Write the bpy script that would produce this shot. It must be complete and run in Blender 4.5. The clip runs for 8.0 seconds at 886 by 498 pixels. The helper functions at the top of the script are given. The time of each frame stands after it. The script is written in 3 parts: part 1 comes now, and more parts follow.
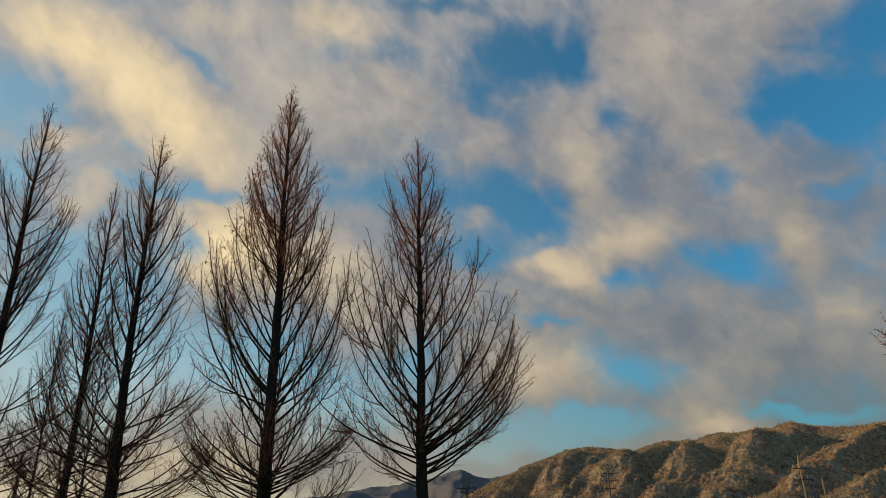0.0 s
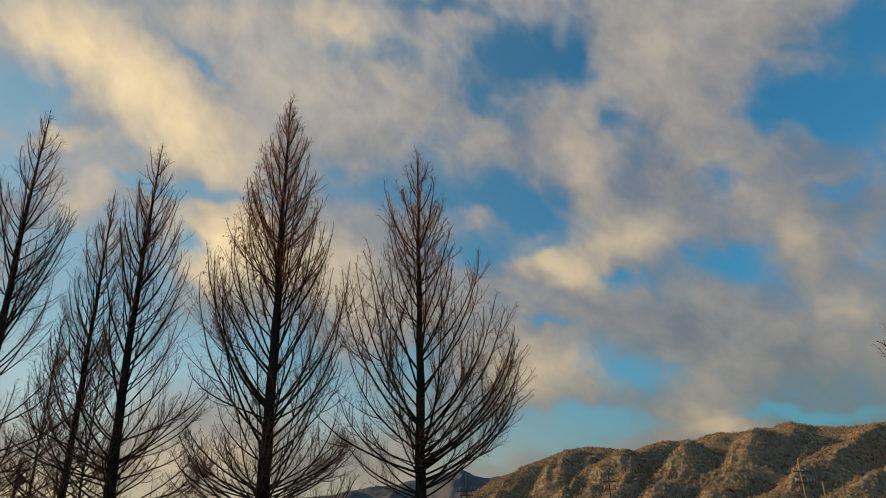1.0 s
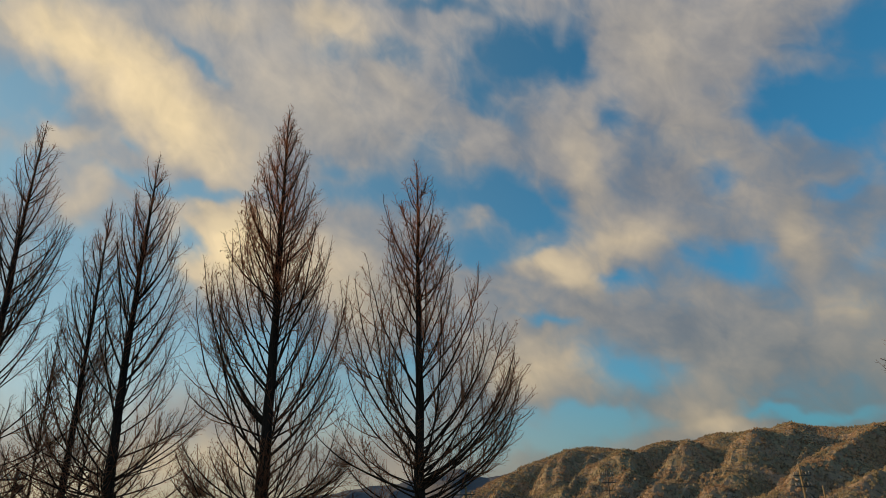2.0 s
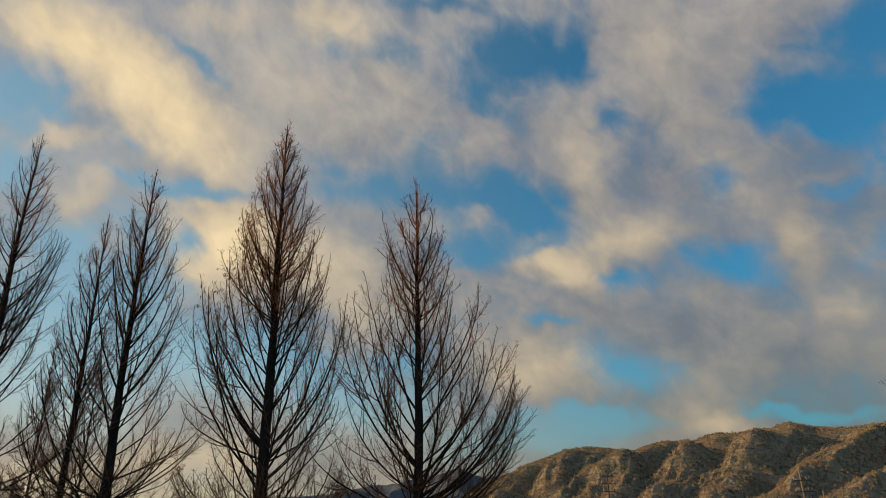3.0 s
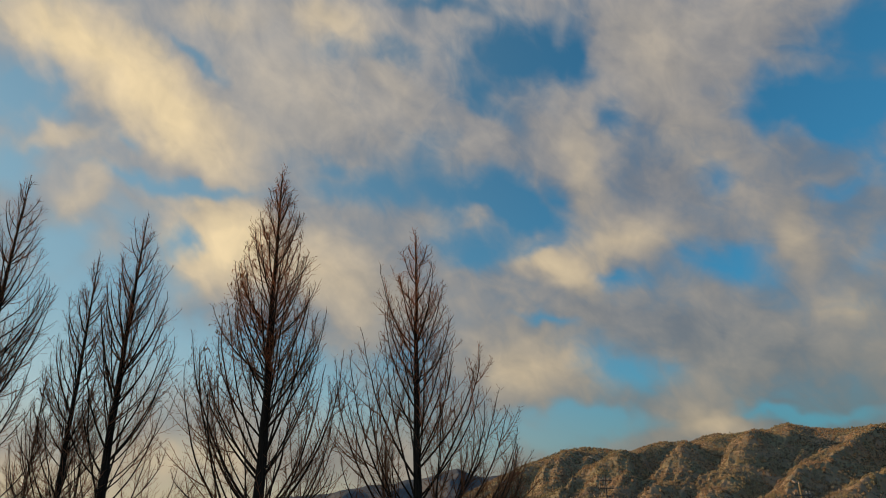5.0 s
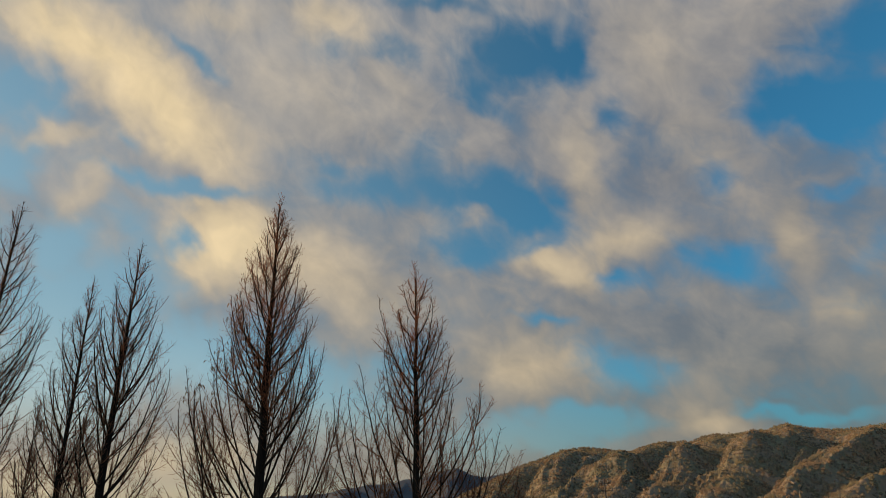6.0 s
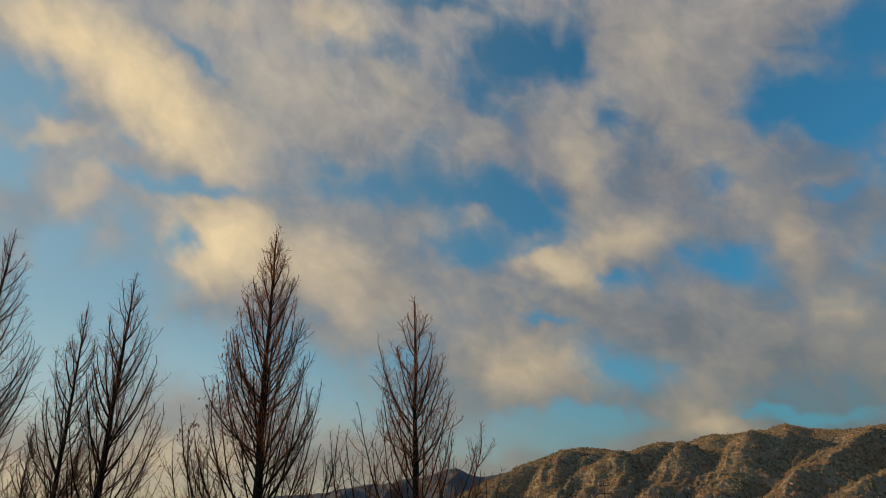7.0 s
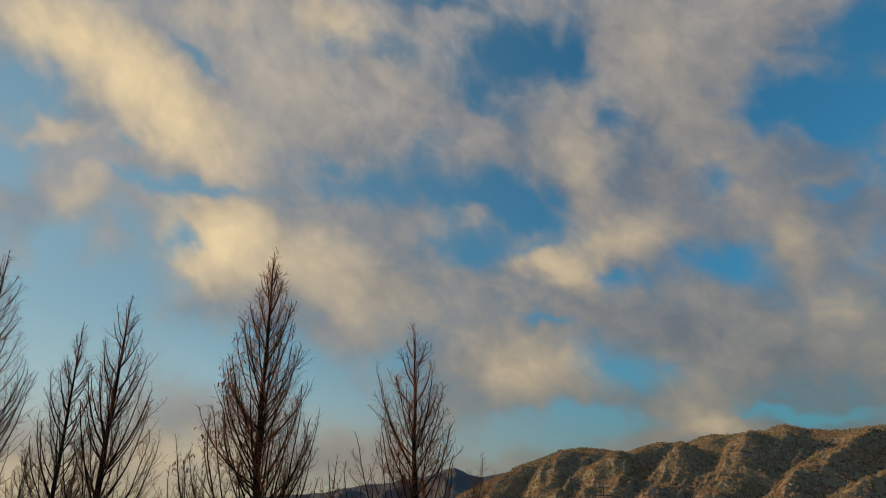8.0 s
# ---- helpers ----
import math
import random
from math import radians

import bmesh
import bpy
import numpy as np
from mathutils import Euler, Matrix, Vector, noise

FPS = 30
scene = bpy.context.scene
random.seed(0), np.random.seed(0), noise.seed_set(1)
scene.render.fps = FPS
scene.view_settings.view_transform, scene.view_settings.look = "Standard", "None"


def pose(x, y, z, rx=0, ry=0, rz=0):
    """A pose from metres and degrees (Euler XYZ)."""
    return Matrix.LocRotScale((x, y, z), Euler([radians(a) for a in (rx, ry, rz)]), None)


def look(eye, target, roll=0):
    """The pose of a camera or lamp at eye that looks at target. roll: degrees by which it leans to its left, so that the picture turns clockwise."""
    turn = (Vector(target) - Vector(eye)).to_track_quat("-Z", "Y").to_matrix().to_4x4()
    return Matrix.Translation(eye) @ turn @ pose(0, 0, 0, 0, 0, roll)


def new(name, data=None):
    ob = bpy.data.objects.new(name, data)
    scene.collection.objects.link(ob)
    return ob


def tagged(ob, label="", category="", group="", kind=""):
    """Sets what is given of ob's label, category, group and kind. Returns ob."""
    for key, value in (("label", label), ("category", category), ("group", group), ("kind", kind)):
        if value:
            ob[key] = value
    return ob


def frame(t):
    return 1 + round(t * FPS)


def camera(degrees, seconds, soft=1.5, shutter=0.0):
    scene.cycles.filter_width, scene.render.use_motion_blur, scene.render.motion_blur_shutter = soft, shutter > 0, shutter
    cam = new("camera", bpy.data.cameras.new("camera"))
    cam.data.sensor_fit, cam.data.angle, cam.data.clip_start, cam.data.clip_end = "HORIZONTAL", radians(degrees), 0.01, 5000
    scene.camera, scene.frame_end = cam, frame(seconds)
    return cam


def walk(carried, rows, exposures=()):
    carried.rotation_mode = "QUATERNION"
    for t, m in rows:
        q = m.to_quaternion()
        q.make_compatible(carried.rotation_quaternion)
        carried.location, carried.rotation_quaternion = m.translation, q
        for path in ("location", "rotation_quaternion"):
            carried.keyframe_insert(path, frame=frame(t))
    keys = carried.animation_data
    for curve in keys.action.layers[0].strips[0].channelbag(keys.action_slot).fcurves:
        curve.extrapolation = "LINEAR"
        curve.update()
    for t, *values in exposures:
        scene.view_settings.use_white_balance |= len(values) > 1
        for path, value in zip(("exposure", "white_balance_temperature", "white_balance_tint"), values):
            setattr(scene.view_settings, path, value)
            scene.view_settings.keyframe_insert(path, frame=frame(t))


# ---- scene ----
# A drone rises straight up in front of a row of bare dawn redwoods; hills and a broken evening sky lie behind.
cam = camera(66.0, 8.0, soft=0.8)
# seconds, height, tilt up, turn, roll
PATH = [
    (0.0, 2.100, 23.17, 0.02, -1.90),
    (0.5, 2.233, 23.17, 0.02, -1.88),
    (1.0, 2.422, 23.14, 0.02, -1.85),
    (2.5, 3.134, 23.08, 0.00, -1.75),
    (3.0, 3.415, 23.06, -0.01, -1.72),
    (3.5, 3.722, 23.05, -0.03, -1.70),
    (4.0, 4.087, 23.04, -0.07, -1.68),
    (4.5, 4.503, 23.04, -0.12, -1.65),
    (6.0, 5.929, 22.98, -0.20, -1.52),
    (6.5, 6.406, 22.96, -0.24, -1.49),
    (7.0, 6.870, 22.95, -0.27, -1.45),
    (7.5, 7.272, 22.94, -0.30, -1.42),
    (8.0, 7.590, 22.93, -0.32, -1.40),
]
walk(cam, [(t, pose(0.055 * min(1.0, t / 3), 0, z, 90 + tilt, 0, turn) @ pose(0, 0, 0, 0, 0, roll)) for t, z, tilt, turn, roll in PATH],
     exposures=[(0.0, 0.0), (2.5, -0.02), (4.5, -0.04), (6.0, -0.11), (8.0, -0.20)])

# ---------------------------------------------------------------- sky and sun
SUN_AZIMUTH = -98.0
SUN_ELEVATION = 11.0
SKY_STRENGTH = 0.12

# Sky openings and cloud banks: azimuth, elevation, half length, half width, tilt (degrees), weight.
OPENINGS_WEST = [
    (-36.2, 31.2, 3.8, 2.4, 6, 1.03),
    (-36.1, 26.5, 2.7, 2.2, 14, 0.85),
    (-24.7, 26.8, 6.0, 1.0, 1, 0.81),
    (-22.6, 23.2, 1.5, 1.2, -52, 0.68),
    (-27.5, 17.1, 7.8, 5.1, 49, 0.85),
    (-33.3, 17.2, 3.7, 5.2, 8, 0.63),
    (-23.1, 36.5, 2.9, 0.7, -21, 0.68),
    (-10.6, 38.8, 2.6, 1.4, 4, 0.41),
    (-15.0, 13.2, 11.1, 3.2, -9, 1.08),
    (-29.1, 10.4, 6.4, 3.6, 4, 0.81),
    (-31.5, 21.6, 2.4, 1.9, 42, 0.63),
    (-26.9, 23.7, 2.6, 1.5, -21, 0.36),
    (-9.6, 30.1, 1.8, 0.7, -6, 0.50),
    (-27.6, 29.9, 1.6, 0.6, -28, 0.45),
    (-4.0, 13.5, 2.4, 1.7, -10, 0.54),
    (-19.1, 27.1, 5.4, 0.8, 1, 0.36),
]
OPENINGS_MIDDLE = [
    (9.8, 39.1, 6.3, 2.5, -22, 0.95),
    (4.3, 36.4, 4.8, 1.7, -43, 0.77),
    (-4.3, 39.2, 3.6, 1.1, -7, 0.50),
    (0.6, 42.8, 6.7, 0.8, -2, 0.59),
    (-7.4, 28.0, 5.0, 1.6, -10, 0.68),
    (-0.9, 32.3, 3.0, 2.1, -1, 0.41),
    (3.2, 27.2, 9.9, 2.9, -17, 0.90),
    (7.9, 26.9, 4.8, 2.3, -33, 0.54),
    (3.5, 23.0, 5.6, 1.7, -11, 0.77),
    (9.1, 23.1, 2.0, 0.9, 14, 0.36),
    (14.1, 40.7, 2.5, 2.0, -41, 0.45),
    (13.5, 37.3, 2.6, 1.4, -33, 0.36),
    (7.3, 37.6, 5.3, 1.8, -32, 0.45),
]
OPENINGS_EAST = [
    (16.6, 32.5, 2.3, 1.7, -9, 0.52),
    (24.5, 25.7, 2.1, 1.6, -12, 0.59),
    (31.2, 30.5, 5.2, 2.3, -23, 1.03),
    (36.1, 28.2, 3.9, 2.8, -19, 0.99),
    (38.7, 33.3, 2.8, 3.2, -22, 0.81),
    (34.6, 32.9, 3.3, 1.6, -19, 0.36),
    (33.1, 23.6, 2.1, 0.8, -15, 0.36),
    (35.9, 24.3, 1.6, 1.8, -17, 0.45),
    (14.9, 19.7, 3.3, 1.0, -14, 0.65),
    (24.2, 19.2, 4.2, 1.8, -10, 0.63),
    (20.5, 21.2, 2.2, 1.1, -39, 0.32),
    (34.8, 18.4, 1.4, 1.6, -14, 0.27),
]
OPENINGS_LOW = [
    (8.5, 16.3, 3.3, 0.6, -9, 0.50),
    (14.4, 12.5, 4.8, 1.9, -15, 0.75),
    (6.3, 7.3, 8.6, 2.1, 5, 0.90),
    (12.3, 8.8, 6.5, 1.0, -8, 0.50),
    (27.4, 7.7, 5.3, 0.6, -11, 0.65),
    (24.2, 8.8, 1.9, 0.5, -16, 0.35),
    (-7.0, 9.3, 6.9, 2.2, -1, 0.60),
    (-0.5, 2.2, 38.4, 2.5, -2, 0.80),
]
BANKS_WEST = [
    (-27.2, 33.2, 10.5, 3.3, -25, 0.50),
    (-14.2, 34.3, 11.8, 3.2, -9, 0.45),
    (-17.6, 40.4, 12.5, 2.1, 6, 0.40),
    (-19.3, 22.9, 4.0, 3.6, 5, 0.80),
    (-11.3, 21.1, 8.4, 3.1, -14, 0.75),
    (-33.1, 29.1, 3.3, 0.9, 8, 0.45),
    (-30.5, 25.0, 1.2, 3.1, -15, 0.34),
    (-37.8, 36.1, 3.3, 1.5, 18, 0.30),
    (-4.3, 36.2, 5.8, 2.2, -29, 0.45),
    (-23.3, 4.6, 12.0, 1.0, 0, 0.30),
]
BANKS_EAST = [
    (21.9, 35.8, 8.0, 5.1, -49, 0.50),
    (12.4, 29.3, 3.1, 5.1, 11, 0.40),
    (16.5, 22.7, 6.1, 1.8, -8, 0.45),
    (10.1, 20.7, 4.1, 1.9, -24, 0.70),
    (3.9, 25.8, 2.1, 0.8, -16, 0.75),
    (23.5, 13.7, 9.4, 2.6, -12, 0.40),
    (29.2, 20.9, 2.0, 3.8, 3, 0.40),
    (6.3, 13.0, 5.6, 2.7, -8, 0.60),
    (21.2, 8.0, 3.0, 1.4, -5, 0.60),
    (29.5, 36.0, 5.4, 2.9, -17, 0.20),
    (15.1, 16.4, 6.8, 1.3, -11, 0.30),
    (20.5, 26.2, 3.3, 3.1, -10, 0.30),
    (5.1, 32.3, 3.7, 1.5, -30, 0.40),
]
SUNLIT_WEST = [
    (-28.4, 34.2, 11.7, 3.1, -25, 0.95),
    (-23.4, 30.4, 6.6, 2.0, -20, 0.22),
    (-36.9, 36.0, 4.9, 2.3, -1, 0.45),
    (-11.3, 41.1, 5.5, 2.2, -4, 0.50),
    (-21.9, 40.2, 4.3, 1.6, 9, 0.30),
    (-19.8, 23.1, 4.7, 4.1, 5, 0.85),
    (-12.3, 21.5, 8.4, 3.7, -13, 0.42),
    (-32.8, 29.0, 4.0, 1.2, 13, 0.36),
    (-30.5, 25.0, 1.7, 3.3, -15, 0.26),
    (-4.8, 37.1, 4.9, 1.9, -24, 0.15),
    (-30.1, 4.2, 7.0, 2.2, 0, 0.50),
    (-20.3, 5.8, 6.2, 2.4, 0, 0.50),
    (-16.6, 31.8, 6.1, 1.8, -12, 0.12),
    (-13.2, 35.3, 12.5, 3.9, -9, 0.16),
]
SUNLIT_EAST = [
    (10.1, 21.0, 4.3, 2.0, -26, 0.58),
    (15.5, 22.6, 5.2, 1.8, -8, 0.38),
    (13.4, 28.7, 2.5, 4.4, 10, 0.26),
    (20.4, 38.3, 7.7, 3.5, -62, 0.14),
    (29.3, 21.1, 2.2, 2.9, 3, 0.26),
    (32.3, 14.6, 2.1, 1.3, -22, 0.25),
    (7.2, 12.9, 6.1, 2.7, -8, 0.40),
    (21.2, 7.9, 3.0, 1.4, -5, 0.32),
    (3.9, 25.5, 1.6, 0.6, -16, 0.05),
    (22.0, 29.1, 4.2, 2.7, -12, 0.14),
    (-4.3, 17.5, 4.9, 2.8, -1, 0.20),
]


class Nodes:
    """Short hand for building node trees."""

    def __init__(self, tree):
        self.tree = tree
        tree.nodes.clear()

    def add(self, kind, **settings):
        node = self.tree.nodes.new(kind)
        for key, value in settings.items():
            setattr(node, key, value)
        return node

    def put(self, socket, value):
        if isinstance(value, bpy.types.NodeSocket):
            self.tree.links.new(value, socket)
        else:
            socket.default_value = value

    def math(self, op, a, b=0.0, clamp=False):
        node = self.add("ShaderNodeMath", operation=op, use_clamp=clamp)
        self.put(node.inputs[0], a)
        self.put(node.inputs[1], b)
        return node.outputs[0]

    def vec(self, op, a, b=(0, 0, 0)):
        node = self.add("ShaderNodeVectorMath", operation=op)
        self.put(node.inputs[0], a)
        self.put(node.inputs[1], b)
        return node.outputs["Value"] if op == "LENGTH" else node.outputs[0]

    def noise(self, vector, scale, detail=4.0, rough=0.55, distortion=0.0):
        node = self.add("ShaderNodeTexNoise")
        if vector is not None:
            self.put(node.inputs["Vector"], vector)
        self.put(node.inputs["Scale"], scale)
        self.put(node.inputs["Detail"], detail)
        self.put(node.inputs["Roughness"], rough)
        self.put(node.inputs["Distortion"], distortion)
        return node

    def span(self, value, a, b, c=0.0, d=1.0, smooth=False):
        node = self.add("ShaderNodeMapRange", interpolation_type="SMOOTHSTEP" if smooth else "LINEAR")
        for n, v in enumerate((value, a, b, c, d)):
            self.put(node.inputs[n], v)
        return node.outputs[0]

    def mix(self, f, a, b, blend="MIX"):
        node = self.add("ShaderNodeMix", data_type="RGBA", blend_type=blend)
        self.put(node.inputs[0], f)
        self.put(node.inputs[6], a if isinstance(a, bpy.types.NodeSocket) else (*a, 1))
        self.put(node.inputs[7], b if isinstance(b, bpy.types.NodeSocket) else (*b, 1))
        return node.outputs[2]


def blobs(n, where, rows, start, sign=1.0):
    """Sum of soft ellipses in azimuth and elevation."""
    total = start
    for k, (az, el, long, wide, tilt, weight) in enumerate(rows):
        if k % 10 == 9:
            # groups are worked out one after another, to keep the shader small
            where = n.vec("ADD", where, n.vec("MULTIPLY", total, (1e-7, 1e-7, 0.0)))
        m = n.add("ShaderNodeMapping", vector_type="TEXTURE")
        n.put(m.inputs["Vector"], where)
        m.inputs["Location"].default_value = (az, el, 0)
        m.inputs["Rotation"].default_value = (0, 0, radians(tilt))
        m.inputs["Scale"].default_value = (long, wide, 1)
        far = n.vec("LENGTH", m.outputs[0])
        total = n.math("ADD", total, n.span(far, 0.0, 1.45, sign * weight, 0.0, smooth=True))
    return total


def build_sky():
    world = bpy.data.worlds.new("evening_sky")
    scene.world = world
    world.use_nodes = True
    n = Nodes(world.node_tree)
    way = n.add("ShaderNodeTexCoord").outputs["Generated"]
    sky = n.add("ShaderNodeTexSky", sky_type="NISHITA", sun_disc=False, sun_elevation=radians(SUN_ELEVATION),
                sun_rotation=radians(SUN_AZIMUTH % 360), air_density=1.0, dust_density=1.2, ozone_density=2.2)
    axis = n.add("ShaderNodeSeparateXYZ")
    n.put(axis.inputs[0], way)
    az = n.math("MULTIPLY", n.math("ARCTAN2", axis.outputs[0], axis.outputs[1]), 57.2958)
    el = n.math("MULTIPLY", n.math("ARCSINE", axis.outputs[2]), 57.2958)
    flat = n.add("ShaderNodeCombineXYZ")
    n.put(flat.inputs[0], az)
    n.put(flat.inputs[1], el)
    # the layer is combed by the wind from upper left to lower right
    comb = n.add("ShaderNodeMapping", vector_type="TEXTURE")
    n.put(comb.inputs["Vector"], flat.outputs[0])
    comb.inputs["Rotation"].default_value = (0, 0, radians(-36))
    comb.inputs["Scale"].default_value = (12.5, 10.0, 10.0)
    layer = comb.outputs[0]
    swirl = n.noise(layer, 1.2, 3.0, 0.52).outputs["Color"]
    push = n.vec("MULTIPLY", n.vec("SUBTRACT", swirl, (0.5, 0.5, 0.5)), (4.6, 3.4, 0.0))
    fine = n.noise(layer, 4.2, 2.5, 0.5).outputs["Color"]
    push2 = n.vec("MULTIPLY", n.vec("SUBTRACT", fine, (0.5, 0.5, 0.5)), (3.6, 2.6, 0.0))
    where = n.vec("ADD", n.vec("ADD", flat.outputs[0], push), push2)
    # fewer clouds overhead and behind
    aside = n.span(n.vec("LENGTH", n.vec("MULTIPLY", flat.outputs[0], (0.9, 1.0, 0.0))), 42.0, 75.0, 0.72, 0.30, smooth=True)
    cover = blobs(n, where, OPENINGS_WEST + OPENINGS_MIDDLE + OPENINGS_EAST + OPENINGS_LOW, aside, -1.0)
    cover = blobs(n, where, BANKS_WEST + BANKS_EAST, cover, 0.75)
    billow = n.noise(layer, 1.6, 5.0, 0.52, 0.4).outputs[0]
    wisp = n.noise(layer, 4.6, 3.5, 0.52, 0.7).outputs[0]
    cover = n.math("ADD", cover, n.math("MULTIPLY", n.math("SUBTRACT", billow, 0.5), 0.9))
    cover = n.math("ADD", cover, n.math("MULTIPLY", n.math("SUBTRACT", wisp, 0.5), 0.52))
    thick = n.span(cover, -0.14, 0.92, smooth=True)
    lit = blobs(n, where, SUNLIT_WEST + SUNLIT_EAST, 0.07, 1.0)
    lit = n.math("ADD", lit, n.math("MULTIPLY", n.math("SUBTRACT", billow, 0.5), 0.5))
    lit = n.math("ADD", lit, n.math("MULTIPLY", n.math("SUBTRACT", wisp, 0.5), 0.15), clamp=True)
    body = n.mix(n.span(n.math("SUBTRACT", el, n.math("MULTIPLY", az, 0.35)), 0.0, 42.0), (0.205, 0.178, 0.162), (0.365, 0.352, 0.355))
    body = n.mix(1.0, body, n.mix(billow, (0.62, 0.64, 0.68), (1.30, 1.28, 1.24)), "MULTIPLY")
    cloud = n.mix(lit, body, (0.86, 0.68, 0.415))
    puff = n.noise(layer, 2.6, 4.0, 0.5, 0.5).outputs[0]
    shade = n.math("ADD", n.math("MULTIPLY", puff, 0.6), n.math("MULTIPLY", wisp, 0.4))
    cloud = n.mix(1.0, cloud, n.mix(n.span(shade, 0.34, 0.66), (0.88, 0.89, 0.91), (1.10, 1.09, 1.07)), "MULTIPLY")
    clear = n.mix(1.0, sky.outputs[0], (SKY_STRENGTH * 0.33, SKY_STRENGTH * 1.13, SKY_STRENGTH * 1.33), "MULTIPLY")
    # thin haze towards the horizon
    low = n.math("ADD", n.span(el, 2.0, 19.0, 0.80, 0.08, smooth=True), n.math("MULTIPLY", n.span(az, -45.0, 16.0, 0.9, 0.0), n.span(el, 6.0, 34.0, 1.0, 0.42)), clamp=True)
    clear = n.mix(low, clear, n.mix(n.span(az, -20.0, 24.0), n.mix(n.span(el, 2.0, 11.0), (0.60, 0.475, 0.275), (0.40, 0.55, 0.585)), (0.115, 0.235, 0.275)))
    back = n.add("ShaderNodeBackground")
    n.put(back.inputs[0], n.mix(n.math("MULTIPLY", thick, n.span(lit, 0.0, 0.5, 0.80, 0.97)), clear, cloud))
    n.put(back.inputs[1], 1.0)
    out = n.add("ShaderNodeOutputWorld")
    n.put(out.inputs[0], back.outputs[0])


build_sky()
sun_data = bpy.data.lights.new("sun", "SUN")
sun_data.energy, sun_data.angle, sun_data.color = 4.7, radians(0.6), (1.0, 0.61, 0.30)
sun = new("sun", sun_data)
a, e = radians(SUN_AZIMUTH), radians(SUN_ELEVATION)
sun.matrix_world = look((-60, -10, 40), (-60 - math.sin(a) * math.cos(e), -10 - math.cos(a) * math.cos(e), 40 - math.sin(e)))


# ---------------------------------------------------------------- materials
def material(name, build):
    mat = bpy.data.materials.new(name)
    mat.use_nodes = True
    n = Nodes(mat.node_tree)
    shader = n.add("ShaderNodeBsdfPrincipled")
    out = n.add("ShaderNodeOutputMaterial")
    n.put(out.inputs[0], shader.outputs[0])
    build(n, shader.inputs)
    return mat


def relief(n, ins, height, strength, distance):
    bump = n.add("ShaderNodeBump")
    n.put(bump.inputs["Height"], height)
    n.put(bump.inputs["Strength"], strength)
    n.put(bump.inputs["Distance"], distance)
    n.put(ins["Normal"], bump.outputs[0])


def bark_look(dark, warm):
    def build(n, ins):
        place = n.add("ShaderNodeTexCoord").outputs["Object"]
        strips = n.noise(n.vec("MULTIPLY", place, (26.0, 26.0, 2.2)), 1.0, 5.0, 0.65).outputs[0]
        patch = n.noise(place, 1.4, 3.0).outputs[0]
        tone = n.mix(n.span(strips, 0.3, 0.7), dark, warm)
        green = n.mix(n.span(patch, 0.55, 0.75, 0.0, 0.5), tone, (0.026, 0.027, 0.020))
        n.put(ins["Base Color"], green)
        n.put(ins["Roughness"], 0.93)
        n.put(ins["Specular IOR Level"], 0.2)
        relief(n, ins, strips, 0.9, 0.02)
    return build


def twig_look(base, other):
    def build(n, ins):
        place = n.add("ShaderNodeTexCoord").outputs["Object"]
        isle = n.add("ShaderNodeNewGeometry").outputs["Random Per Island"]
        patch = n.noise(place, 3.0, 3.0).outputs[0]
        tone = n.mix(n.math("ADD", n.math("MULTIPLY", isle, 0.6), n.span(patch, 0.3, 0.7, 0.0, 0.4)), base, other)
        n.put(ins["Base Color"], tone)
        n.put(ins["Roughness"], 0.8)
        n.put(ins["Specular IOR Level"], 0.25)
    return build


BARK = material("redwood_bark", bark_look((0.014, 0.011, 0.010), (0.050, 0.035, 0.027)))
LIMB = material("limb_bark", bark_look((0.016, 0.012, 0.010), (0.066, 0.042, 0.031)))
TWIG = material("reddish_twigs", twig_look((0.130, 0.051, 0.029), (0.32, 0.116, 0.050)))
LEAF = material("dry_brown_leaves", twig_look((0.16, 0.075, 0.025), (0.26, 0.13, 0.045)))


def field_look(n, ins):
    place = n.add("ShaderNodeTexCoord").outputs["Object"]
    blades = n.noise(place, 9.0, 6.0, 0.7).outputs[0]
    patch = n.noise(place, 0.11, 5.0, 0.6).outputs[0]
    tone = n.mix(n.span(blades, 0.3, 0.7), (0.085, 0.068, 0.038), (0.19, 0.155, 0.085))
    n.put(ins["Base Color"], n.mix(n.span(patch, 0.4, 0.62), tone, (0.075, 0.082, 0.038)))
    n.put(ins["Roughness"], 0.95)
    relief(n, ins, blades, 0.6, 0.05)


